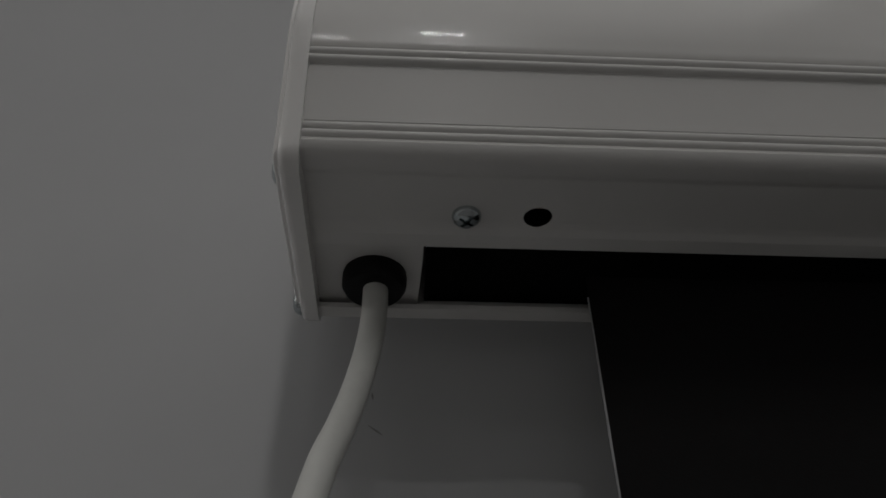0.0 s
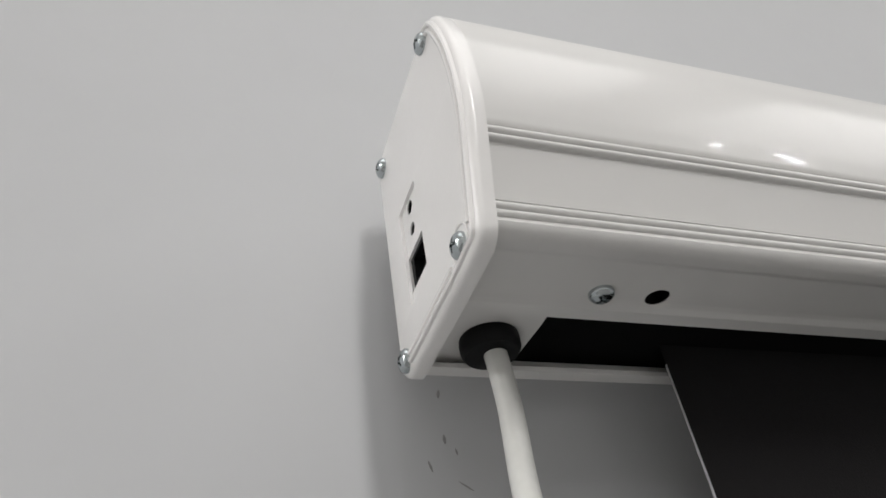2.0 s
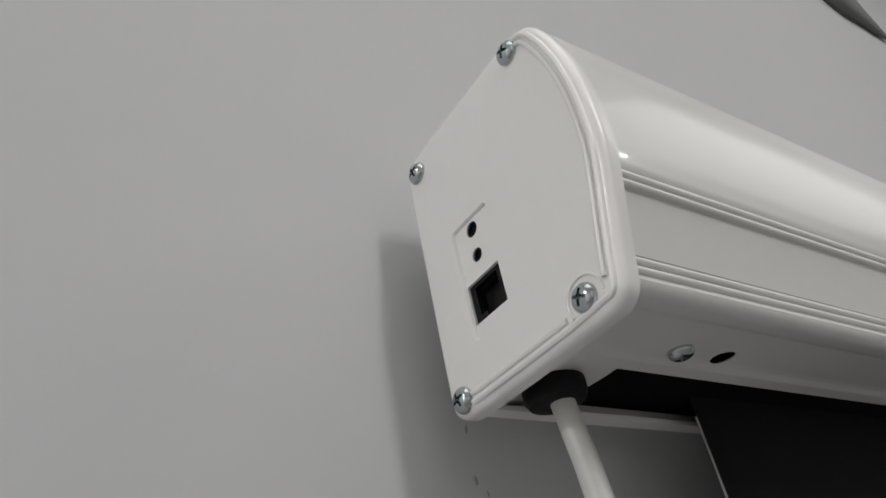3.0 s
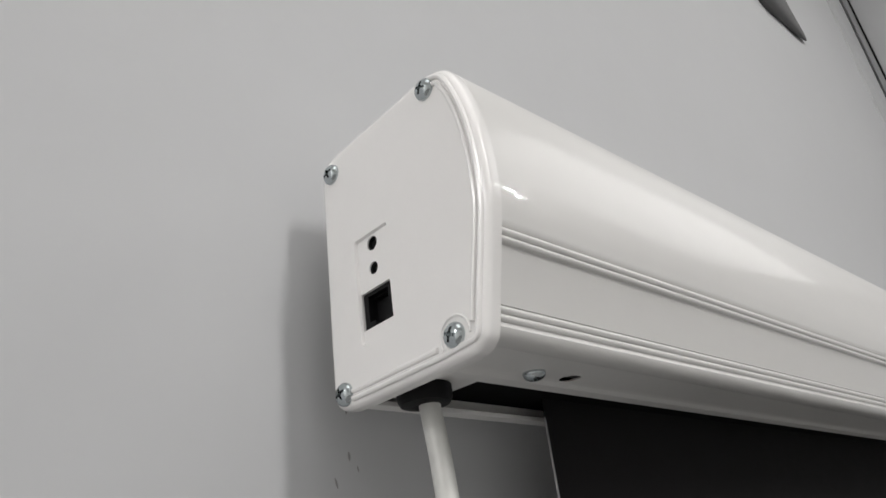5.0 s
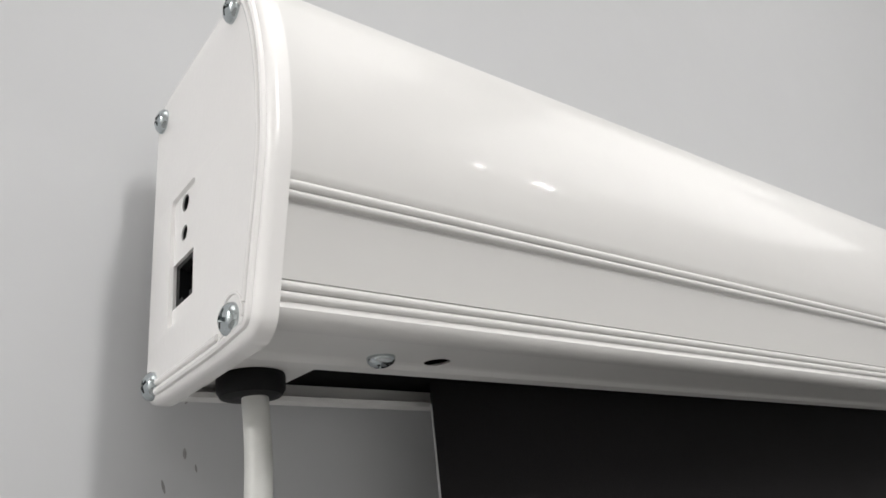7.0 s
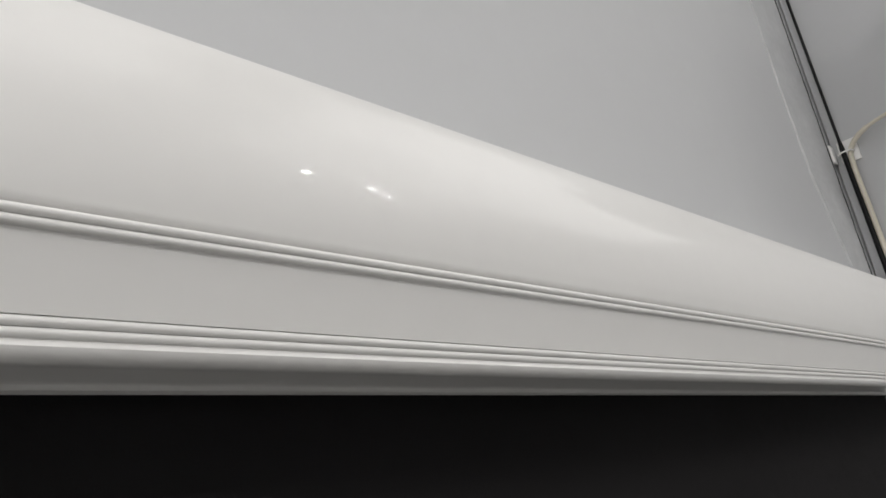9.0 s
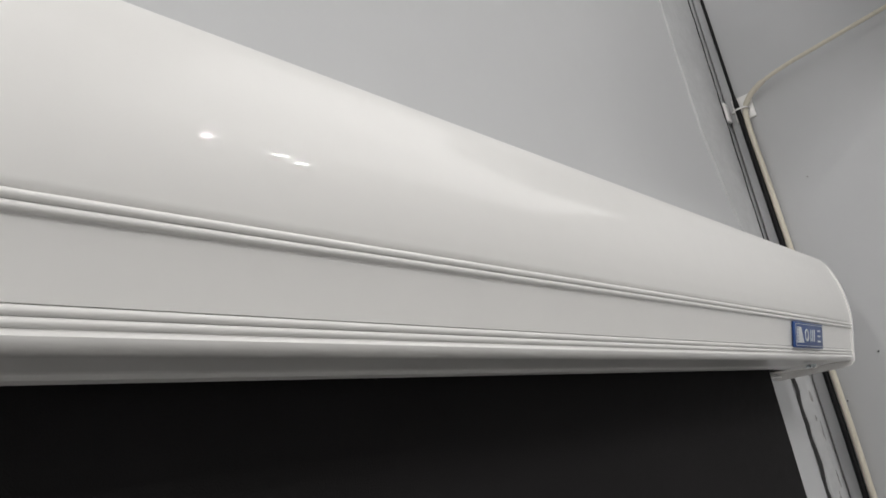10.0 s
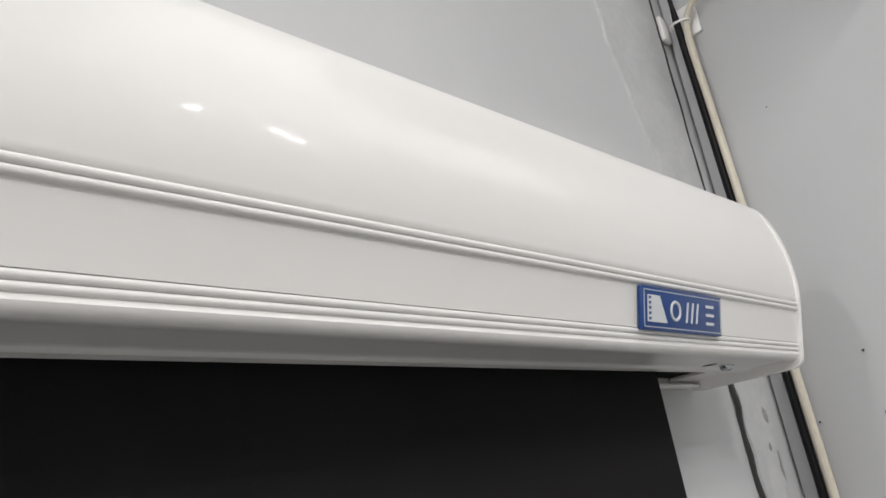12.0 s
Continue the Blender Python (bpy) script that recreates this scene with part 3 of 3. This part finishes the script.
# places where the filler strip's paint has flaked off
random.seed(4)
for fx, fz, fw, fh in ((1.0955, -0.020, 0.0036, 0.013), (1.0975, -0.052, 0.0030, 0.020), (1.0880, -0.040, 0.0022, 0.007), (1.0975, -0.095, 0.0024, 0.018), (1.0900, -0.110, 0.0034, 0.010)):
    bm = bmesh.new()
    front, back = [], []
    for k in range(18):
        a = 2 * math.pi * k / 18
        r = random.uniform(0.55, 1.0)
        x, z = fx + 0.8 * fw * r * math.cos(a), Z0 + fz + 0.5 * fh * r * math.sin(a)
        front.append(bm.verts.new((x, strip_face(x, z - Z0) - 0.0003, z)))
        back.append(bm.verts.new((x, strip_face(x, z - Z0) + 0.0008, z)))
    bm.faces.new(front), bm.faces.new(back[::-1])
    for k in range(18):
        bm.faces.new((front[k], back[k], back[(k + 1) % 18], front[(k + 1) % 18]))
    solid("flaked_patch", bm, SCUFF, "grey patch of flaked paint on the filler strip", "flaked paint", "structure")

# cables in the corner
blk = thing("black_cable", (1.112, -0.006, 0.0), "thin black cable running down the wall corner", "cable")
pts = smooth_line([(1.113, -0.004, CEIL - 0.003), (1.1135, -0.005, Z0 + 0.60), (1.114, -0.006, Z0 + 0.40), (1.110, -0.0078, Z0 + 0.285), (1.1105, -0.0085, Z0 + 0.20), (1.1112, -0.0092, Z0 + 0.08), (1.1115, -0.0098, Z0 - 0.02), (1.1112, -0.0098, Z0 - 0.12), (1.1100, -0.006, Z0 - 0.5), (1.108, -0.004, 0.002)], 8)
part("cable_run", tube(bmesh.new(), pts, lambda t: 0.0017 if t < 0.33 else 0.0028, 10), BLACKP, blk)
ivo = thing("ivory_cable", (1.112, -0.015, 0.0), "ivory cable turning from the corner along the pier", "cable")
pts = smooth_line([(1.102, -0.200, Z0 + 0.3150), (1.101, -0.178, Z0 + 0.3132), (1.100, -0.16, Z0 + 0.3115), (1.100, -0.105, Z0 + 0.3052), (1.103, -0.066, Z0 + 0.3018), (1.106, -0.036, Z0 + 0.2955), (1.109, -0.018, Z0 + 0.283), (1.110, -0.0135, Z0 + 0.262),
                   (1.111, -0.0140, Z0 + 0.20), (1.112, -0.0150, Z0 + 0.08), (1.112, -0.0160, Z0 - 0.02), (1.112, -0.0160, Z0 - 0.12), (1.112, -0.012, Z0 - 0.5), (1.113, -0.008, 0.002)], 8)
part("cable_run", tube(bmesh.new(), pts, lambda t: 0.0021 if t < 0.37 else 0.0029, 10), IVORY, ivo)
clip = thing("cable_clip", (1.113, -0.008, Z0 + 0.283), "square white adhesive cable clip with a tie", "cable clip")
part("base_pad", box(bmesh.new(), 1.1150, 1.1185, -0.023, -0.002, Z0 + 0.269, Z0 + 0.296, 0.001), CAPW, clip)
part("base_pad", box(bmesh.new(), 1.1035, 1.1150, 0.0015, wall_y(1.1) - 0.0005, Z0 + 0.271, Z0 + 0.293, 0.001), CAPW, clip)
part("tie_loop", tube(bmesh.new(), [(1.1095 + 0.0062 * math.cos(q), -0.0105 + 0.0085 * math.sin(q), Z0 + 0.279) for q in np.linspace(0, 2 * math.pi, 20, endpoint=False)], 0.0010, 6, closed=True), CAPW, clip)

# dark box on the pier, into which the cable runs
jbox = thing("junction_box", (1.118, -0.215, Z0 + 0.302), "dark grey box on the pier, taking in the ivory cable", "junction box")
part("box_body", box(bmesh.new(), 0.982, 1.1176, -0.2370, -0.1955, Z0 + 0.302, Z0 + 0.470, 0.003, 3), GREYP, jbox)
part("box_lid", box(bmesh.new(), 0.9705, 0.9820, -0.2385, -0.1940, Z0 + 0.3005, Z0 + 0.4715, 0.003, 3), GREYP, jbox)

# drill holes in the pier, each in a small chipped rim
for hy, hz, r in ((-0.0579, 0.0078, 0.0010), (-0.0595, -0.0310, 0.0011), (-0.0700, -0.0395, 0.0010), (-0.0192, -0.030, 0.0009)):
    hole = thing("drill_hole", (XE, hy, Z0 + hz), "small dark drill hole with a chipped pale rim in the painted pier", "hole", "drill holes", "structure")
    # dark plug whose colour gives the hole its shaded depth
    bm = lathe(bmesh.new(), [(r * 0.75, -0.003), (r * 0.8, 0.0004), (r * 0.5, 0.0005)], 12, pose(XE, hy, Z0 + hz, 0, -90, 0))
    part("bore", bm, HOLLOW, hole)
    bm = bmesh.new()
    tube(bm, [(XE, hy + 1.5 * r * math.cos(q) * (1 + 0.3 * math.sin(3 * q + hz * 90)), Z0 + hz + 1.5 * r * math.sin(q)) for q in np.linspace(0, 2 * math.pi, 18, endpoint=False)], 0.0005, 6, closed=True)
    part("chipped_rim", bm, TRIMW, hole)
bm = lathe(bmesh.new(), [(0.0006, -0.002), (0.0007, 0.0003), (0.0004, 0.0004)], 10, pose(XE, -0.049, Z0 + 0.188, 0, -90, 0))
solid("wall_scuff", bm, SCUFF, "small grey mark on the painted pier", "scuff", "structure")

# black rod against the wall; a dark wedge solid imitates a cast shadow
arm = thing("ceiling_fixture", (0.86, -0.05, CEIL), "black rod down the wall from the ceiling, and a dark wedge imitating a shadow", "fixture")
part("rod_tube", tube(bmesh.new(), smooth_line([(0.874, -0.0005, Z0 + 0.692), (0.864, -0.003, Z0 + 0.80), (0.850, -0.006, CEIL - 0.001)], 6), 0.0105, 18), BLACKP, arm)
# flattened grey solid in place of the soft wedge-shaped shadow
bm = tube(bmesh.new(), smooth_line([(0.772, 0.0, Z0 + 0.541), (0.72, 0.0, Z0 + 0.562), (0.672, 0.0, Z0 + 0.590), (0.645, 0.0, Z0 + 0.68), (0.63, 0.0, Z0 + 0.85), (0.63, 0.0, CEIL - 0.001)], 6), lambda t: 0.003 + 0.042 * min(1.0, t * 2.6), 18)
for v in bm.verts:
    v.co.y = wall_y(v.co.x) + (v.co.y - 0.0) * 0.35 - 0.004
part("wedge_shadow", bm, GREYP, arm)

# scuffs on the wall under the cap
for sx, sz, dx, dz, w in ((0.0188, 0.0045, -0.0006, -0.0030, 0.0005), (0.0182, -0.0110, 0.0002, -0.0030, 0.0005), (0.0214, -0.0155, 0.0004, -0.0022, 0.0003), (0.0122, -0.0195, 0.0010, -0.0036, 0.0004), (0.0208, -0.0260, 0.0052, -0.0036, 0.0003)):
    bm = bmesh.new()
    pts = [(sx + dx * t, wall_y(sx) - 0.0001, Z0 + sz + dz * t) for t in np.linspace(0, 1, 6)]
    tube(bm, pts, lambda t, w=w: w * (0.25 + 0.9 * math.sin(math.pi * min(max(t, 0.05), 0.95))), 6)
    for v in bm.verts:
        v.co.y = wall_y(sx) + (v.co.y - wall_y(sx)) * 0.25
    solid("wall_scuff", bm, SCUFF, "small dark scuff on the painted wall", "scuff", "structure")
